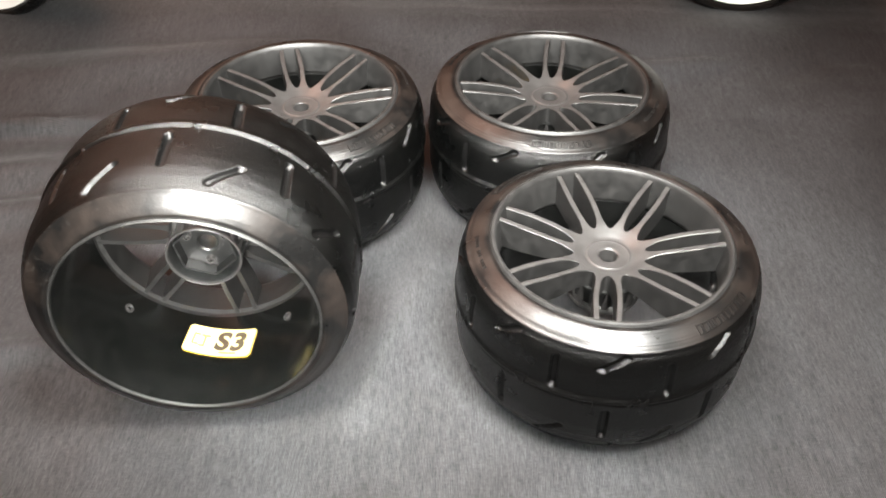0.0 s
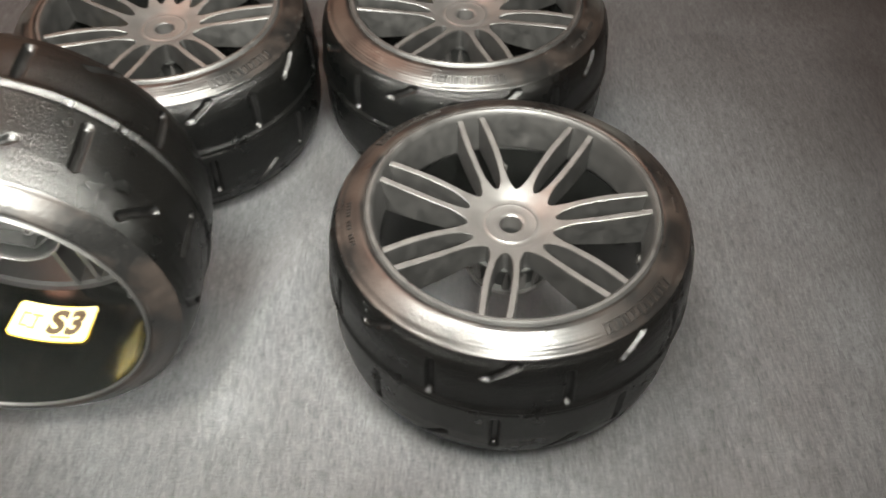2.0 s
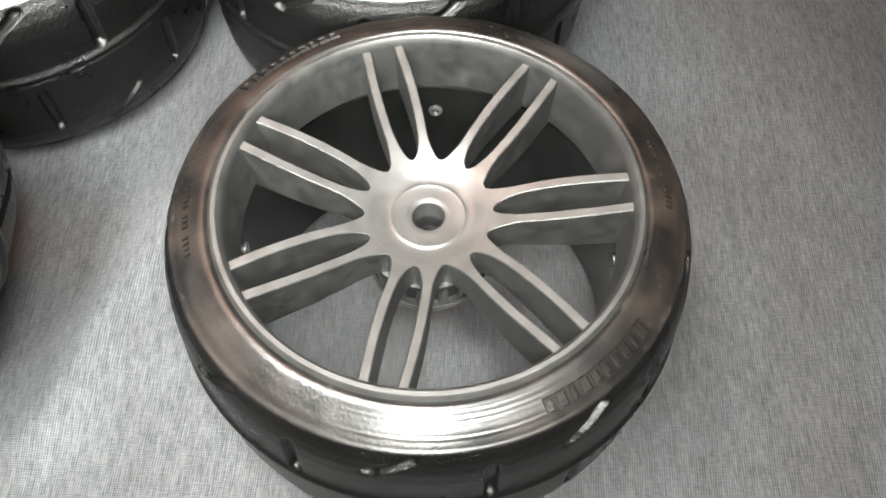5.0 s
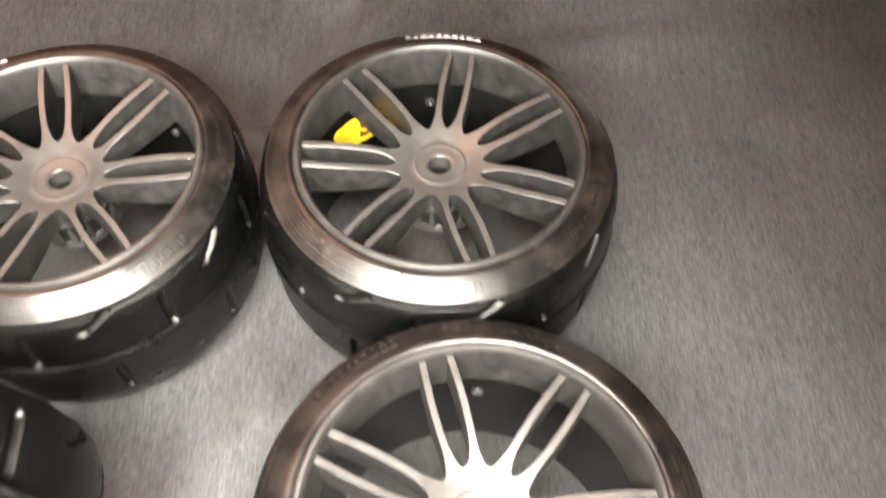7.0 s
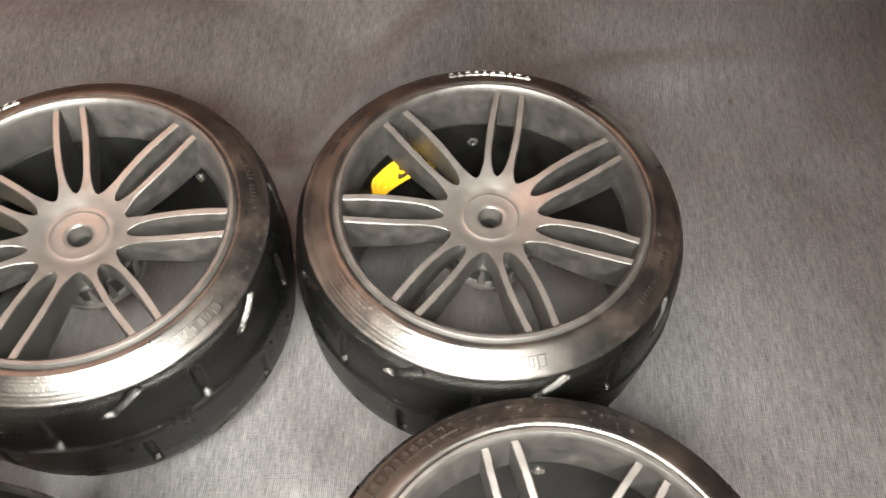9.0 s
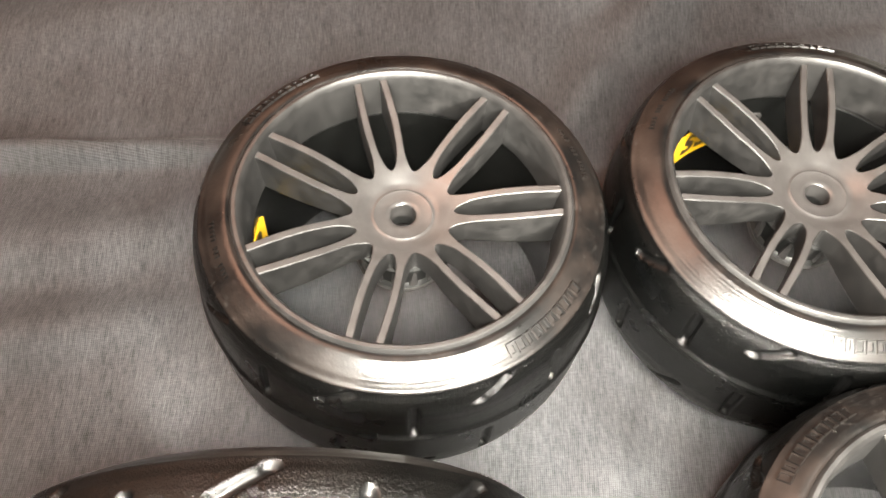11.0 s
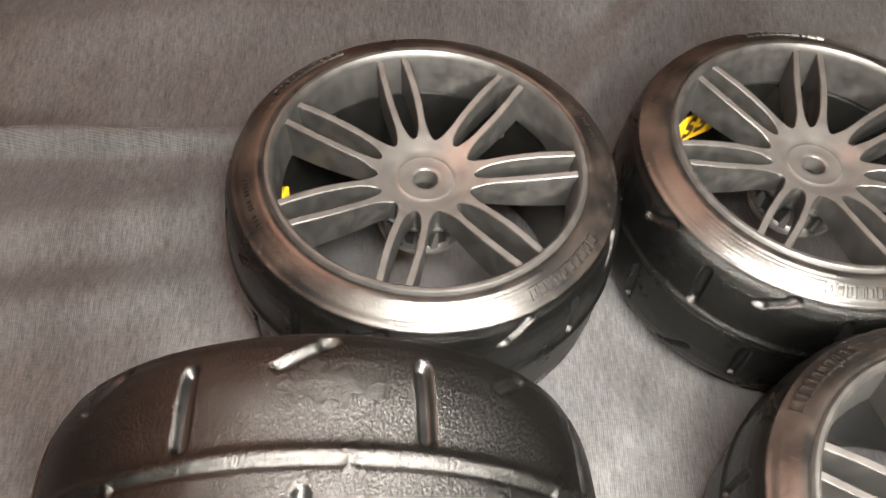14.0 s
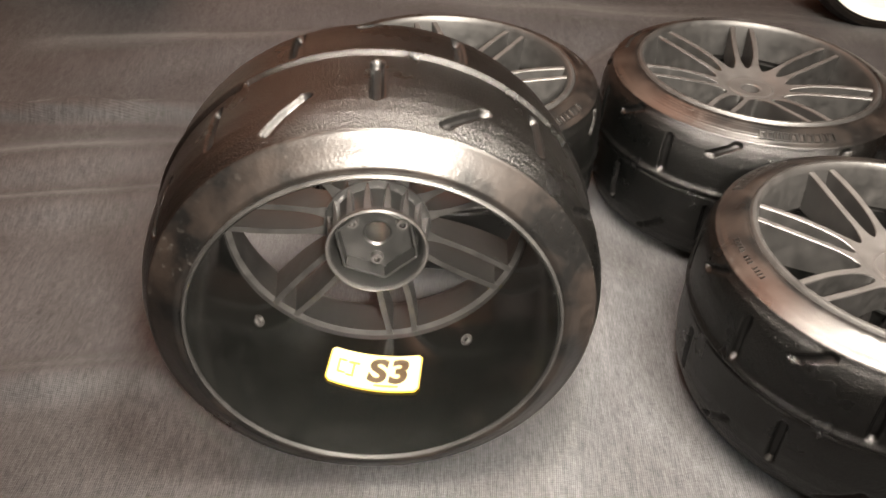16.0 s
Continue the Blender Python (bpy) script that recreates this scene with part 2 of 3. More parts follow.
def tyre_mesh(ribs_at):
    keys = np.array([(0.0392, 0.0030), (0.0397, 0.0019), (0.0410, 0.0014), (0.0430, 0.0024), (0.0450, 0.0038), (0.0468, 0.0050),
                     (0.0477, 0.0064), (0.0488, 0.0088), (0.0496, 0.0120), (0.0500, 0.0165), (0.0501, SEAM), (0.0500, 0.0380), (0.0498, 0.0412),
                     (0.0493, 0.0443), (0.0485, 0.0468), (0.0473, 0.0489), (0.0453, 0.0504), (0.0432, 0.0515), (0.0414, 0.0523), (0.0403, 0.0525), (0.0394, 0.0518)])
    # a smooth curve through the keys, evenly cut
    s = np.r_[0, np.cumsum(np.hypot(*np.diff(keys, axis=0).T))]
    fine = np.linspace(0, s[-1], 1200)
    r, z = np.interp(fine, s, keys[:, 0]), np.interp(fine, s, keys[:, 1])
    kernel = np.hanning(21) / np.hanning(21).sum()
    pad = lambda v: np.convolve(np.r_[[v[0]] * 10, v, [v[-1]] * 10], kernel, "valid")
    r, z = pad(r), pad(z)
    rows, segs = 150, 864
    pick = np.linspace(0, 1199, rows).round().astype(int)
    tr, tz = np.gradient(r)[pick], np.gradient(z)[pick]
    r, z = r[pick], z[pick]
    size = np.hypot(tr, tz)
    nr, nz = tz / size, -tr / size
    ang = np.arange(segs) * 2 * math.pi / segs
    A, Z = np.meshgrid(ang, z, indexing="ij")
    R = np.broadcast_to(r, A.shape)
    depth = np.zeros(A.shape)
    tread = (Z > 0.0054) & (Z < 0.0505) & (R > 0.0462)

    def slot(mid, z0, z1, lean, width, deep):
        """A slot across the tread from z0 to z1, repeated round the tyre; lean: its turn in radians from end to end."""
        t = np.clip((Z - z0) / (z1 - z0), 0, 1)
        off = (A - mid - lean * (t - 0.5) + STEP / 2) % STEP - STEP / 2
        slant = math.cos(math.atan2(lean * 0.05, z1 - z0))
        d = np.hypot(off * 0.05 * slant, Z - (z0 + t * (z1 - z0)))
        return deep * (1 - smooth_step((d - width * 0.55) / (width * 0.55)))

    cut = np.zeros(A.shape)
    for side, shift in ((1, 0.0), (-1, STEP / 2)):
        a, b = SEAM + side * 0.0042, SEAM + side * (0.0150 if side > 0 else 0.0160)
        cut = np.maximum(cut, slot(shift, min(a, b), max(a, b), 0.0, 0.0013, 0.0016))
        a, b = (SEAM + 0.0146, SEAM + 0.0184) if side > 0 else (SEAM - 0.0143, SEAM - 0.0208)
        cut = np.maximum(cut, slot(shift + STEP / 2, min(a, b), max(a, b), 0.13 if side > 0 else 0.155, 0.0010, 0.0012))
    depth = depth - cut * tread
    off = (A - STEP / 2 - 0.125 + STEP / 2) % STEP - STEP / 2
    depth = depth + 0.0007 * (1 - smooth_step(np.hypot(off * 0.05, Z - SEAM) / 0.0012))
    # the seam in the middle: a groove with a raised lip on the spoked side
    ds = Z - SEAM
    depth = depth - 0.0006 * np.exp(-(ds / 0.00045) ** 2) + 0.0007 * np.exp(-((ds - 0.0014) / 0.0011) ** 2)
    # edges of the tread
    for zz in (0.0052, 0.0490):
        depth = depth + 0.00022 * np.exp(-((Z - zz) / 0.0004) ** 2) * (R > 0.046)
    # fine ribs round part of the sidewall
    off = (A - ribs_at + math.pi / 2) % math.pi - math.pi / 2
    part = smooth_step((0.5 - np.abs(off)) / 0.15)
    ribs = np.clip(np.sin((R - 0.0415) / 0.0009 * 2 * math.pi), -0.3, 1)
    depth = depth + 0.0002 * ribs * part * (R > 0.0415) * (R < 0.0466) * (Z > 0.04)
    X, Y, ZZ = (R + depth * nr) * np.cos(A), (R + depth * nr) * np.sin(A), Z + depth * nz
    outer = np.stack([X, Y, ZZ], -1)
    # inner face, so that the tyre has its thickness
    inner_z = np.array([0.0520, 0.0460, 0.0280, 0.0090, 0.0030])
    inner = np.stack([0.0412 * np.cos(ang)[:, None] + 0 * inner_z, 0.0412 * np.sin(ang)[:, None] + 0 * inner_z, inner_z + 0 * ang[:, None]], -1)
    verts = np.concatenate([outer, inner], 1)
    n = rows + len(inner_z)
    i, k = np.meshgrid(np.arange(segs), np.arange(n), indexing="ij")
    j, m = (i + 1) % segs, (k + 1) % n
    faces = np.stack([i * n + k, j * n + k, j * n + m, i * n + m], -1).reshape(-1, 4)
    is_tread = np.zeros((segs, n), int)
    is_tread[:, :rows] = (z > 0.0052) & (z < 0.0489) & (r > 0.046)
    is_tread[:, :rows][(cut * tread) > 0.0003] = 2
    return mesh_of("tyre", verts.reshape(-1, 3), faces.tolist(), [SIDEWALL, TREAD, SLOT], slots=is_tread.ravel().tolist())


def top_of(r):
    """The height of the dished face at radius r."""
    return np.interp(r, (0.0, 0.0074, 0.0085, 0.0098, 0.0112, 0.0127, 0.0150, 0.0180, 0.0230, 0.0300, TIP_R),
                     (HUB_Z, HUB_Z, 0.0449, 0.0455, 0.0461, 0.0467, 0.0475, 0.0483, 0.0493, 0.0504, TIP_Z))


def spoke_mesh(side):
    """One blade of a pair along x; side is +1 or -1. Its root widens till it meets its neighbours in round notches."""
    def rounded(x, x0, long):
        t = min(max((x - x0) / long, 0), 1)
        return math.sqrt(1 - (1 - t) ** 2)
    bm = bmesh.new()
    rings = []
    for x in (0.0098, 0.0104, 0.0108, 0.01085, 0.0110, 0.0114, 0.0118, 0.0121, 0.01215, 0.0123, 0.0126, 0.013, 0.0135, 0.0142, 0.015, 0.016,
              0.0172, 0.019, 0.021, 0.0245, 0.028, 0.0315, 0.0345, 0.0373):
        f = min(max((x - 0.012) / 0.025, 0), 1)
        mid = 0.0027 + 0.0006 * f + 0.0006 * math.sin(math.pi * f)
        half = 0.00092
        out, inn = rounded(x, 0.0108, 0.0062), rounded(x, 0.0121, 0.0062)
        border = x * math.tan(math.pi / 7)
        y0, y1 = (mid - half) * inn, border - (border - mid - half) * out
        c0, c1 = 0.00002 + 0.00018 * min(inn * 1.6, 1), 0.00002 + 0.00018 * min(out * 1.6, 1)
        top = lambda y: float(top_of(math.hypot(x, y)))
        ym = (y0 + y1) / 2
        prof = [(y0 + c0 * 0.6, 0.0398), (y1 - c1 * 0.6, 0.0398), (y1, top(y1) - c1), (y1 - c1, top(y1)), (ym, top(ym)), (y0 + c0, top(y0)), (y0, top(y0) - c0)]
        rings.append([bm.verts.new((x, side * y, z)) for y, z in prof])
    for a, b in zip(rings, rings[1:]):
        for k in range(7):
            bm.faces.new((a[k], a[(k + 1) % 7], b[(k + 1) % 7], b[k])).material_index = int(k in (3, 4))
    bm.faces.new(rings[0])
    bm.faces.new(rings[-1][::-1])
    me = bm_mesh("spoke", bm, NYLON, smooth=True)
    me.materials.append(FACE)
    me.set_sharp_from_angle(angle=radians(32))
    return me


def box_mesh(name, size, material, taper=1.0, bevel=0.0):
    bm = bmesh.new()
    bmesh.ops.create_cube(bm, size=1.0)
    for v in bm.verts:
        k = taper if v.co.z > 0 else 1.0
        v.co = Vector((v.co.x * size[0] * k, v.co.y * size[1] * k, v.co.z * size[2]))
    if bevel:
        bmesh.ops.bevel(bm, geom=bm.edges[:], offset=bevel, segments=2, profile=0.5, affect="EDGES")
    return bm_mesh(name, bm, material)


def hollow_bar_mesh(w, h, stroke):
    """A raised outline of a bar, as the outlined lettering has it."""
    bm = bmesh.new()
    loops = []
    for inset, z in ((0.0, -0.0003), (0.0001, 0.0002), (stroke - 0.0001, 0.0002), (stroke, -0.0002)):
        x, y = w / 2 - inset, max(h / 2 - inset, 0.0001)
        loops.append([bm.verts.new((a * x, b * y, z)) for a, b in ((1, 1), (-1, 1), (-1, -1), (1, -1))])
    for a, b in zip(loops, loops[1:]):
        for k in range(4):
            bm.faces.new((a[k], a[(k + 1) % 4], b[(k + 1) % 4], b[k]))
    return bm_mesh("raised_bar", bm, SIDEWALL)


def fin_mesh():
    """A gusset between the ring of the boss and its collar, narrower towards the collar."""
    bm = bmesh.new()
    ends = [[bm.verts.new((r, y, z)) for r, y in ((0.0108, -w), (0.0108, w), (reach, w * 0.8), (reach, -w * 0.8))]
            for z, reach, w in ((0.0306, 0.0117, 0.0012), (0.0350, 0.0121, 0.0008), (0.0391, 0.0127, 0.0003))]
    for a, b in zip(ends, ends[1:]):
        for k in range(4):
            bm.faces.new((a[k], a[(k + 1) % 4], b[(k + 1) % 4], b[k]))
    bm.faces.new(ends[0])
    bm.faces.new(ends[-1][::-1])
    # the lamp's light on the fins is put into this lighter grey
    return bm_mesh("fin", bm, FACE)


TYRE_MESHES = [tyre_mesh(radians(34)), tyre_mesh(radians(11))]
RIM_MESH = lathe("rim", [(0.0373, 0.0512), (0.0376, 0.0524), (0.0382, 0.0530), (0.0390, 0.0530), (0.0396, 0.0524), (0.0399, 0.0510), (0.0406, 0.0500),
                         (0.0406, 0.0035), (0.0398, 0.0022), (0.0396, 0.0013), (0.0393, 0.0010), (0.0390, 0.0012), (0.0388, 0.0020), (0.0386, 0.0040), (0.0376, 0.0385),
                         (0.0374, 0.0398), (0.0360, 0.0403), (0.0361, 0.0412), (0.0368, 0.0480)], NYLON, 192)
LINER_MESH = lathe("barrel_lining", [(0.0385, 0.0018), (0.0388, 0.0018), (0.0377, 0.0380), (0.0372, 0.0380)], BARREL, 160)
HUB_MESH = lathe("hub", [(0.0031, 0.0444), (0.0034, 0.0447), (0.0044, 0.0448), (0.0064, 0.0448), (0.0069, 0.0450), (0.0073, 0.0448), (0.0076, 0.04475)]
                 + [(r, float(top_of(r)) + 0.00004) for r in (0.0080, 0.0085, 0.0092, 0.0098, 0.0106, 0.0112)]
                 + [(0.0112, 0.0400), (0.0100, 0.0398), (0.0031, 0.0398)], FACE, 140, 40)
BOSS_MESH = lathe("boss", [(0.0031, 0.0398), (0.0130, 0.0398), (0.0131, 0.0391), (0.0111, 0.0387), (0.0110, 0.0312), (0.0115, 0.0307), (0.0119, 0.0301), (0.0119, 0.0295), (0.0117, 0.0292),
                           (0.0112, 0.0294), (0.0106, 0.0306), (0.0104, 0.0360), (0.0045, 0.0362), (0.0036, 0.0361), (0.0031, 0.0365)], SATIN_NYLON, 96, 30)
# edge of the dark flange, lighter grey to paint its highlight
RING_MESH = lathe("flange_ring", [(0.0113, 0.0296), (0.0114, 0.0289), (0.0117, 0.0286), (0.0121, 0.0288), (0.0122, 0.0296), (0.0120, 0.0302)], FACE, 96, 50)
HOLE_MESH = lathe("screw_hole", [(0.0008, 0.0), (0.0009, 0.0014), (0.0014, 0.0014), (0.0017, 0.0)], FACE, 16)
SPOKES = {1: spoke_mesh(1), -1: spoke_mesh(-1)}
FIN_MESH = fin_mesh()
LUG_MESH = box_mesh("lug", (0.0007, 0.0102, 0.0044), SATIN_NYLON, 0.9, 0.0002)
BAR_MESHES = [hollow_bar_mesh(*sizes) for sizes in ((0.0031, 0.0021, 0.0007), (0.0031, 0.0022, 0.0005), (0.0031, 0.0016, 0.0006))]
SMALL_BAR_MESH = box_mesh("raised_bar", (0.0013, 0.0006, 0.0004), SIDEWALL, 0.8)
PIN_MESH = lathe("ejector_mark", [(0.0007, 0.0), (0.0007, 0.0005), (0.0010, 0.0008), (0.0015, 0.0006), (0.0016, 0.0)], FACE, 20)


def turn(degrees):
    return pose(0, 0, 0, 0, 0, degrees)


def letter_mesh(text, size, material):
    """Flat lettering of the built-in font as a mesh, centred on x and y."""
    curve = bpy.data.curves.new("lettering", "FONT")
    curve.shear, curve.space_character = 0.08, 1.12
    curve.body, curve.size, curve.align_x, curve.align_y, curve.offset = text, size, "CENTER", "CENTER", size * 0.045
    ob = new("lettering", curve)
    me = bpy.data.meshes.new_from_object(ob.evaluated_get(bpy.context.evaluated_depsgraph_get()))
    bpy.data.objects.remove(ob)
    me.materials.clear()
    me.materials.append(material)
    return me


def bend(me, radius, lift):
    """Lays a flat mesh (x along the ring, y along the axle) on the inside of a barrel, its outer side towards the axle."""
    for v in me.vertices:
        x, y, z = v.co
        r = radius - lift - z
        v.co = (r * math.cos(x / radius), -r * math.sin(x / radius), y)
    me.update()
    return me


def patch_mesh(name, w, h, corner, material, thick=0.00012):
    """A thin sheet with round corners, cut into strips so that it can be bent."""
    xs = np.linspace(-w / 2, w / 2, 25)
    bm = bmesh.new()
    rows = []
    for x in xs:
        d = max(abs(x) - (w / 2 - corner), 0)
        hh = h / 2 - (corner - math.sqrt(max(corner ** 2 - d ** 2, 0)))
        rows.append([bm.verts.new((x, y, z)) for y, z in ((-hh, 0), (hh, 0), (hh, thick), (-hh, thick))])
    for a, b in zip(rows, rows[1:]):
        for k in range(4):
            bm.faces.new((a[k], a[(k + 1) % 4], b[(k + 1) % 4], b[k]))
    bm.faces.new(rows[0])
    bm.faces.new(rows[-1][::-1])
    return bm_mesh(name, bm, material)


def sticker(rim, angle, z, tilt, paper, edge):
    """A printed size sticker on the inside of the rim; its parts are one level below it."""
    def laid(me, dx, dy, lift):
        me.transform(pose(dx, dy, 0))
        me.transform(pose(0, 0, 0, 0, 0, tilt))
        return bend(me, 0.0377, lift)
    base = child("sticker", laid(patch_mesh("sticker", 0.0246, 0.0122, 0.0012, edge), 0, 0, 0.0003), rim, pose(0, 0, z, 0, 0, angle))
    return base, laid


def build_wheel(m, rim_turn, tyre_turn, text_at, small_at, label, pins=-50):
    wheel = new("wheel")
    wheel.empty_display_size = 0.02
    wheel.matrix_world = m
    tagged(wheel, label, "wheel", "slick tyred wheels on the cloth")
    tyre = child("tyre", TYRE_MESHES[0 if text_at - tyre_turn > 55 else 1], wheel, turn(tyre_turn), "black rubber slick tyre with cut slots")
    rim = child("rim", RIM_MESH, wheel, turn(rim_turn))
    child("barrel_lining", LINER_MESH, rim, None, "glossy black inside of the rim")
    for k in range(7):
        for side in (1, -1):
            child("spoke", SPOKES[side], rim, turn(360 / 7 * k))
    for k in range(4):
        child("ejector_mark", PIN_MESH, rim, turn(pins + 90 * k) @ pose(0.0376, 0, 0.0302, 0, -90, 0))
    hub = child("hub", HUB_MESH, wheel, turn(rim_turn))
    boss = child("boss", BOSS_MESH, wheel, turn(rim_turn))
    child("flange_ring", RING_MESH, boss, None, "hub flange edge in lighter grey for its highlight")
    for k in range(3):
        child("screw_hole", HOLE_MESH, boss, turn(90 + 120 * k - rim_turn) @ pose(0.0070, 0, 0.0361, 180, 0, 0))
    for k in range(16):
        child("fin", FIN_MESH, boss, turn(22.5 * k))
    for k in range(6):
        child("lug", LUG_MESH, boss, turn(60 * k + 30) @ pose(0.0089, 0, 0.0338))
    # raised lettering that cannot be read, as bars round the sidewall
    for half in (0, 180):
        for k in range(10):
            a = half + text_at - tyre_turn + (k - 4.5) * 3.0
            child("raised_bar", BAR_MESHES[(k * k + k // 2) % 3], tyre, turn(a) @ pose(0.0445, 0, 0.05095, 0, 31, 0))
        for k in range(14):
            if k not in (5, 9):
                a = half + small_at - tyre_turn + (k - 6.5) * 1.5
                child("raised_bar", SMALL_BAR_MESH, tyre, turn(a) @ pose(0.0438, 0, 0.0514, 0, 28, 0))
    return wheel, rim


# ---- the cloth ----
def cloth():
    def steps():
        return np.unique(np.r_[np.linspace(-1.7, -0.34, 40), np.linspace(-0.34, 0.36, 240), np.linspace(0.36, 1.7, 40)])
    xs, ys = steps(), steps() + 0.22
    X, Y = np.meshgrid(xs, ys, indexing="ij")
    Z = np.zeros(X.shape)

    def fold(x0, y0, x1, y1, high, wide):
        dx, dy = x1 - x0, y1 - y0
        t = np.clip(((X - x0) * dx + (Y - y0) * dy) / (dx * dx + dy * dy), 0, 1)
        d = np.hypot(X - x0 - t * dx, Y - y0 - t * dy)
        return 2.7 * high * np.exp(-(d / wide) ** 2) * (0.35 + 0.65 * np.sin(math.pi * np.clip(0.1 + 0.8 * t, 0, 1)))

    for f in ((-0.26, 0.344, -0.113, 0.355, 0.0034, 0.0032), (-0.125, 0.354, 0.0, 0.360, 0.0024, 0.004), (-0.26, 0.300, -0.125, 0.326, 0.0025, 0.012), (-0.25, 0.275, -0.118, 0.298, 0.002, 0.009),
              (0.052, 0.452, 0.012, 0.404, 0.0035, 0.012), (0.012, 0.404, -0.012, 0.360, 0.002, 0.009), (-0.20, 0.20, -0.135, 0.212, 0.0018, 0.006),
              (-0.22, 0.40, -0.04, 0.43, 0.003, 0.02), (-0.03, 0.185, 0.002, 0.262, 0.0022, 0.008), (-0.015, 0.21, 0.004, 0.33, 0.0014, 0.012), (-0.20, 0.03, -0.13, 0.10, 0.0022, 0.007), (-0.16, 0.02, -0.10, 0.07, 0.0018, 0.006), (0.06, 0.40, 0.16, 0.42, 0.0018, 0.01), (-0.19, 0.10, -0.06, 0.145, 0.002, 0.016),
              (0.13, 0.10, 0.22, 0.42, 0.0016, 0.03), (-0.30, 0.47, 0.30, 0.44, 0.003, 0.03), (-0.02, 0.08, 0.03, 0.16, 0.001, 0.012)):
        Z = np.maximum(Z, fold(*f))
    wave = np.array([[noise.noise(Vector((x * 9, y * 9, 3.1))) + 0.5 * noise.noise(Vector((x * 24, y * 24, 7.7))) for y in ys] for x in xs])
    creases = np.array([[abs(noise.noise(Vector((x * 14 + 5 * y, y * 38, 1.3)))) for y in ys] for x in xs])
    Z = Z + 0.002 * np.clip(wave + 0.3, 0, 2) + 0.0011 * np.clip(0.35 - creases, 0, 1) * np.clip((Y - 0.12 - 0.4 * X) * 5, 0.15, 1)
    # the cloth is pressed flat where wheels stand on it
    keep = np.ones(X.shape)
    for x, y, r in ((0.0548, 0.2137, 0.050), (0.0441, 0.3123, 0.050), (-0.0582, 0.3034, 0.050)):
        keep = np.minimum(keep, smooth_step((np.hypot(X - x, Y - y) - r) / 0.03))
    keep = np.minimum(keep, smooth_step((np.maximum(np.abs(X + 0.0766) - 0.016, np.abs(Y - 0.2015) - 0.024)) / 0.02))
    Z = Z * keep
    n = len(ys)
    faces = [(i * n + j, (i + 1) * n + j, (i + 1) * n + j + 1, i * n + j + 1) for i in range(len(xs) - 1) for j in range(n - 1)]
    me = mesh_of("cloth", np.stack([X, Y, Z], -1).reshape(-1, 3), faces, [CLOTH])
    return tagged(new("cloth", me), "dark grey woven cloth spread out with soft creases", "cloth", kind="structure")


cloth()


# ---- the room round it ----
def slab(name, size, m, label):
    bm = bmesh.new()
    bmesh.ops.create_cube(bm, size=1.0)
    bmesh.ops.scale(bm, vec=size, verts=bm.verts)
    ob = new(name, bm_mesh(name, bm, WALL_PAINT))
    ob.matrix_world = m
    return tagged(ob, label, "wall" if "wall" in name else name, kind="structure")


for side, x, y, w, d in (("north", 0, 1.99, 3.6, 0.1), ("south", 0, -1.55, 3.6, 0.1), ("west", -1.75, 0.22, 0.1, 3.44), ("east", 1.75, 0.22, 0.1, 3.44)):
    slab("wall_" + side, (w, d, 2.4), pose(x, y, 1.2 - 0.01), "plain beige painted room wall")
slab("ceiling", (3.6, 3.64, 0.1), pose(0, 0.22, 2.45), "plain beige painted ceiling")
slab("floor", (3.6, 3.64, 0.1), pose(0, 0.22, -0.06), "plain floor under the cloth")


# ---- the four wheels ----
front, front_rim = build_wheel(pose(0.0548, 0.2137, 0), 106.2, -116.0, -48.6, -172.0, "black seven twin-spoke wheel with slick tyre lying flat on the cloth", -16.6)
back, back_rim = build_wheel(pose(0.0441, 0.3123, 0), 81.5, -135.3, -90.0, -29.0, "black twin-spoke wheel lying flat, yellow sticker inside its rim", 13.8)
side, side_rim = build_wheel(pose(-0.0582, 0.3034, 0), 104.4, -85.7, -44.0, -160.0, "black twin-spoke wheel lying flat behind the upright wheel")
upright, upright_rim = build_wheel(pose(-0.0754, 0.1758, 0.0497, -90, 0, 2.6) @ Matrix.Diagonal((1, 1, 1.045, 1)), 79.0, -70.0, 20.0, 150.0, "black wheel standing on its tread with open back and pale sticker", -27.5)


def print_sticker(rim, rim_turn, angle, z, tilt, paper, edge):
    base, laid = sticker(rim, angle - rim_turn, z, tilt, paper, edge)
    m = pose(0, 0, 0)
    child("paper_face", laid(patch_mesh("paper_face", 0.0240, 0.0116, 0.0008, paper), 0, 0, 0.00048), base, m)
    child("lettering", laid(letter_mesh("S3", 0.0106, BLACK_INK), 0.0036, 0.0000, 0.0007), base, m, "bold black letters")
    child("underline", laid(patch_mesh("underline", 0.0065, 0.0006, 0.0001, YELLOW_PAPER), 0.0036, -0.0046, 0.0007), base, m)
    for dx, dy, w, h in ((-0.0087, 0.002, 0.0022, 0.0006), (-0.0087, -0.0022, 0.0022, 0.0006), (-0.0096, 0, 0.0006, 0.0044), (-0.0056, 0.0018, 0.003, 0.0007), (-0.0056, -0.0006, 0.0006, 0.0042), (-0.0063, -0.0026, 0.0022, 0.0006)):
        child("emblem_bar", laid(patch_mesh("emblem_bar", w, h, 0.0001, YELLOW_PAPER), dx, dy, 0.0007), base, m)


print_sticker(upright_rim, 79.0, 90.5, 0.0263, -8.0, CREAM_PAPER, YELLOW_PAPER)
print_sticker(back_rim, 81.5, 130.0, 0.0270, 0.0, YELLOW_PAPER, YELLOW_PAPER)
print_sticker(side_rim, 104.4, 185.0, 0.0245, 0.0, YELLOW_PAPER, YELLOW_PAPER)


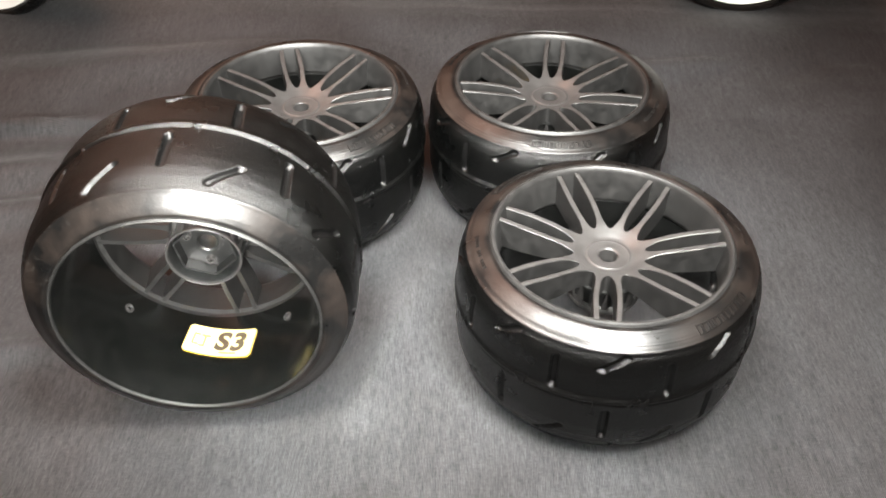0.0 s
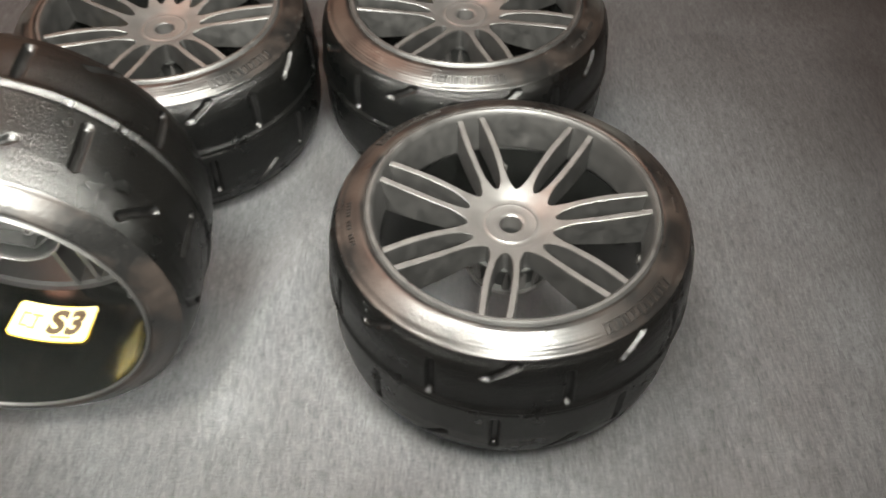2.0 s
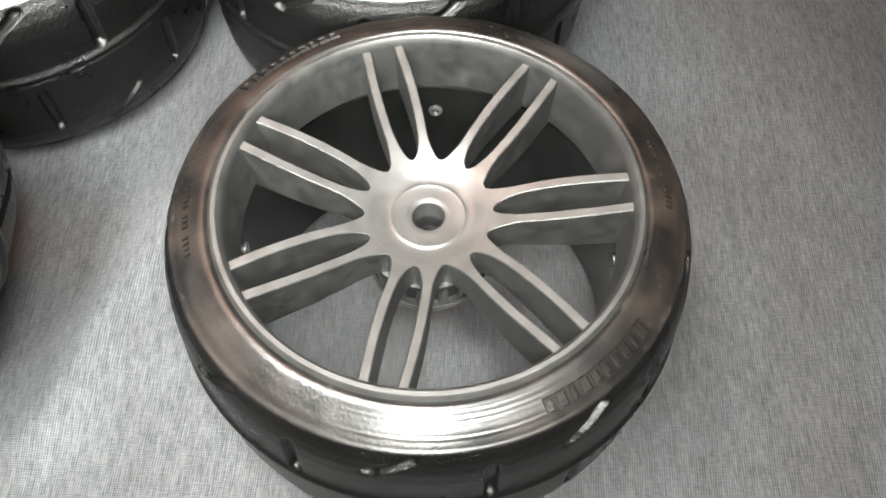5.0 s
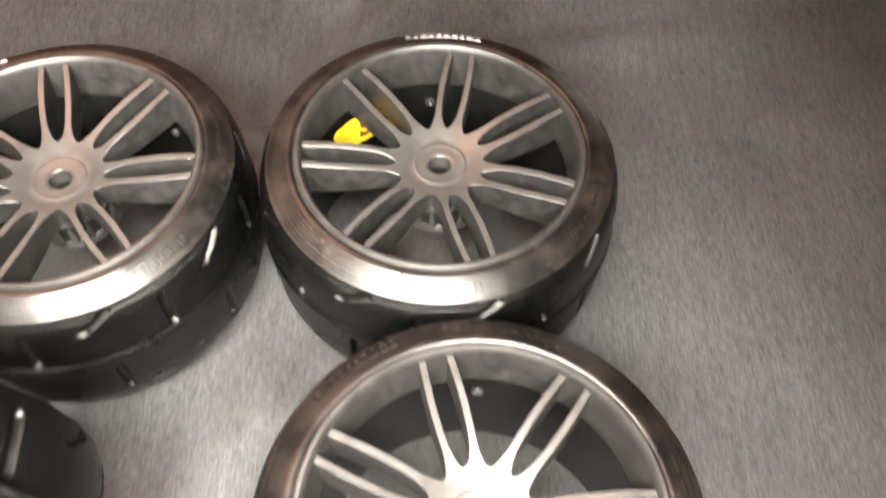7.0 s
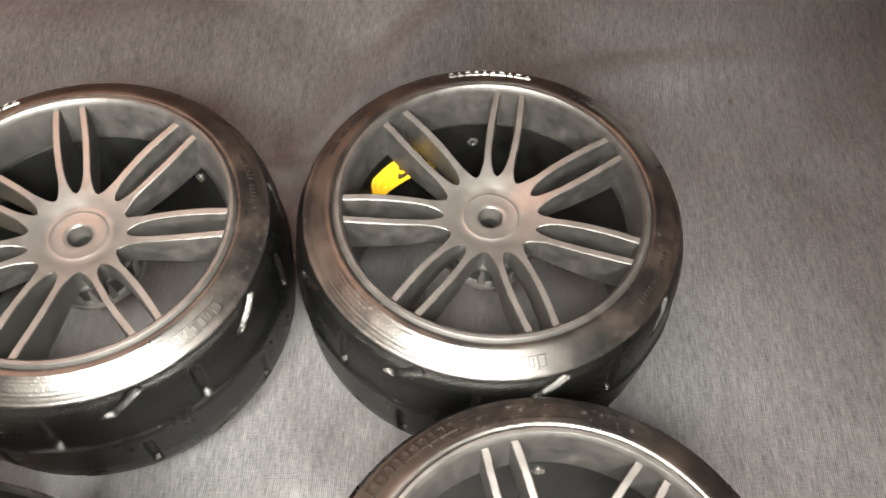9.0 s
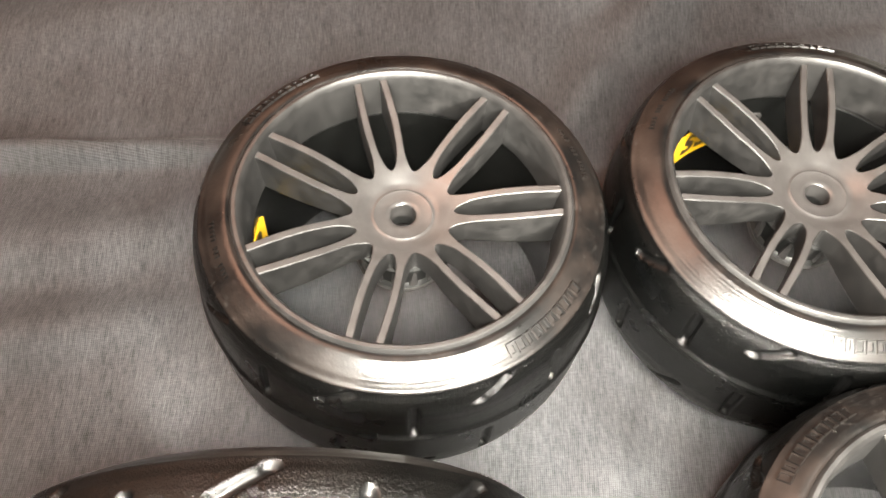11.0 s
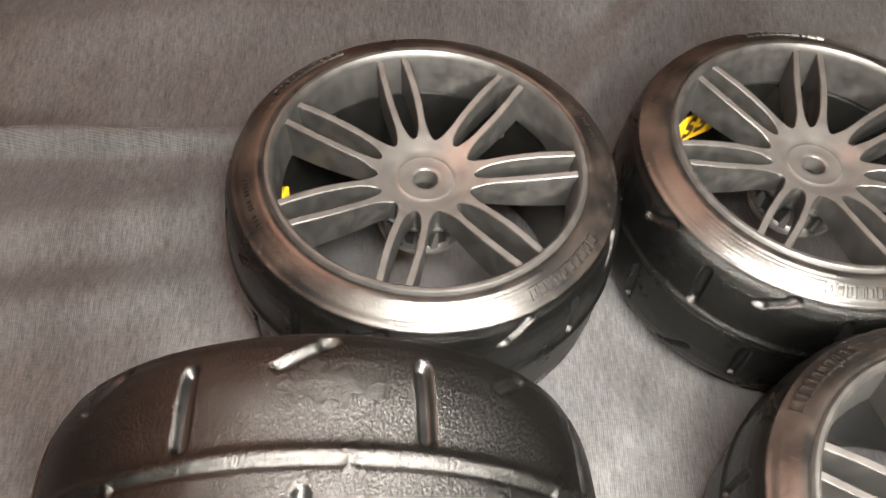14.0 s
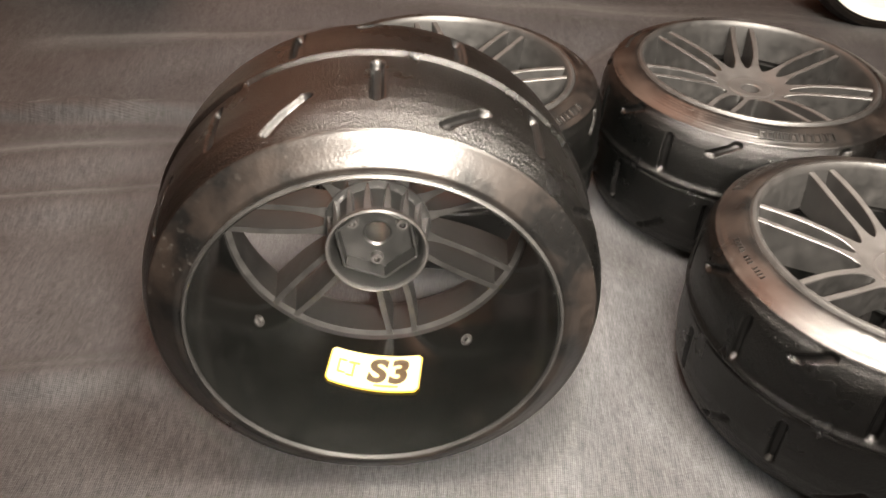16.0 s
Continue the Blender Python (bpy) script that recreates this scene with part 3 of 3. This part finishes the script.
# ---- the white wheels farther off ----
def white_wheel(m, label):
    wheel = new("white_wheel")
    wheel.empty_display_size = 0.02
    wheel.matrix_world = m
    tagged(wheel, label, "wheel", "white dish wheels")
    child("tyre", WHITE_TYRE, wheel)
    rim = child("rim", WHITE_RIM, wheel, None, "white plastic dish rim")
    child("nut", WHITE_NUT, rim, pose(0, 0, 0.0440))
    return wheel


WHITE_TYRE = lathe("tyre", [(0.049, 0.043), (0.0505, 0.0455), (0.053, 0.0455), (0.0552, 0.043), (0.056, 0.038), (0.056, 0.008), (0.0552, 0.003), (0.053, 0.0005), (0.049, 0.001)], SIDEWALL, 128)
WHITE_RIM = lathe("rim", [(0.004, 0.041), (0.010, 0.0425), (0.030, 0.0405), (0.044, 0.0410), (0.047, 0.0440), (0.0490, 0.0448), (0.0497, 0.043), (0.0497, 0.002), (0.047, 0.002), (0.046, 0.036), (0.004, 0.036)], WHITE_NYLON, 128)
WHITE_NUT = lathe("nut", [(0.003, -0.004), (0.003, 0.003), (0.006, 0.003), (0.0085, 0.0), (0.0085, -0.004)], NYLON, 6)
white_wheel(pose(0.174, 0.521, 0.056, 90, 0, 0), "white dish wheel with black tyre standing on the cloth")
white_wheel(pose(-0.2534, 0.5087, 0.056, 90, 0, -14), "white dish wheel with black tyre standing turned aside")


# ---- lint on the cloth ----
def lint():
    bm = bmesh.new()
    spots = [(0.1947, 0.318), (0.1604, 0.2477)] + [(random.uniform(-0.25, 0.3), random.uniform(0.02, 0.5)) for _ in range(40)]
    for n, (x, y) in enumerate(spots):
        if min(math.hypot(x - a, y - b) for a, b in ((0.0548, 0.2137), (0.0441, 0.3123), (-0.0582, 0.3034), (-0.0766, 0.2015))) < 0.056:
            continue
        s = 0.0009 if n < 2 else random.uniform(0.0002, 0.00045)
        bmesh.ops.create_icosphere(bm, subdivisions=1, radius=s, matrix=pose(x, y, 0.0012, 0, 0, random.uniform(0, 360)) @ Matrix.Diagonal((1, 0.6, 0.5, 1)))
    tagged(new("lint", bm_mesh("lint", bm, LINT)), "tiny white specks of lint on the dark cloth", "lint", kind="stuff")


lint()
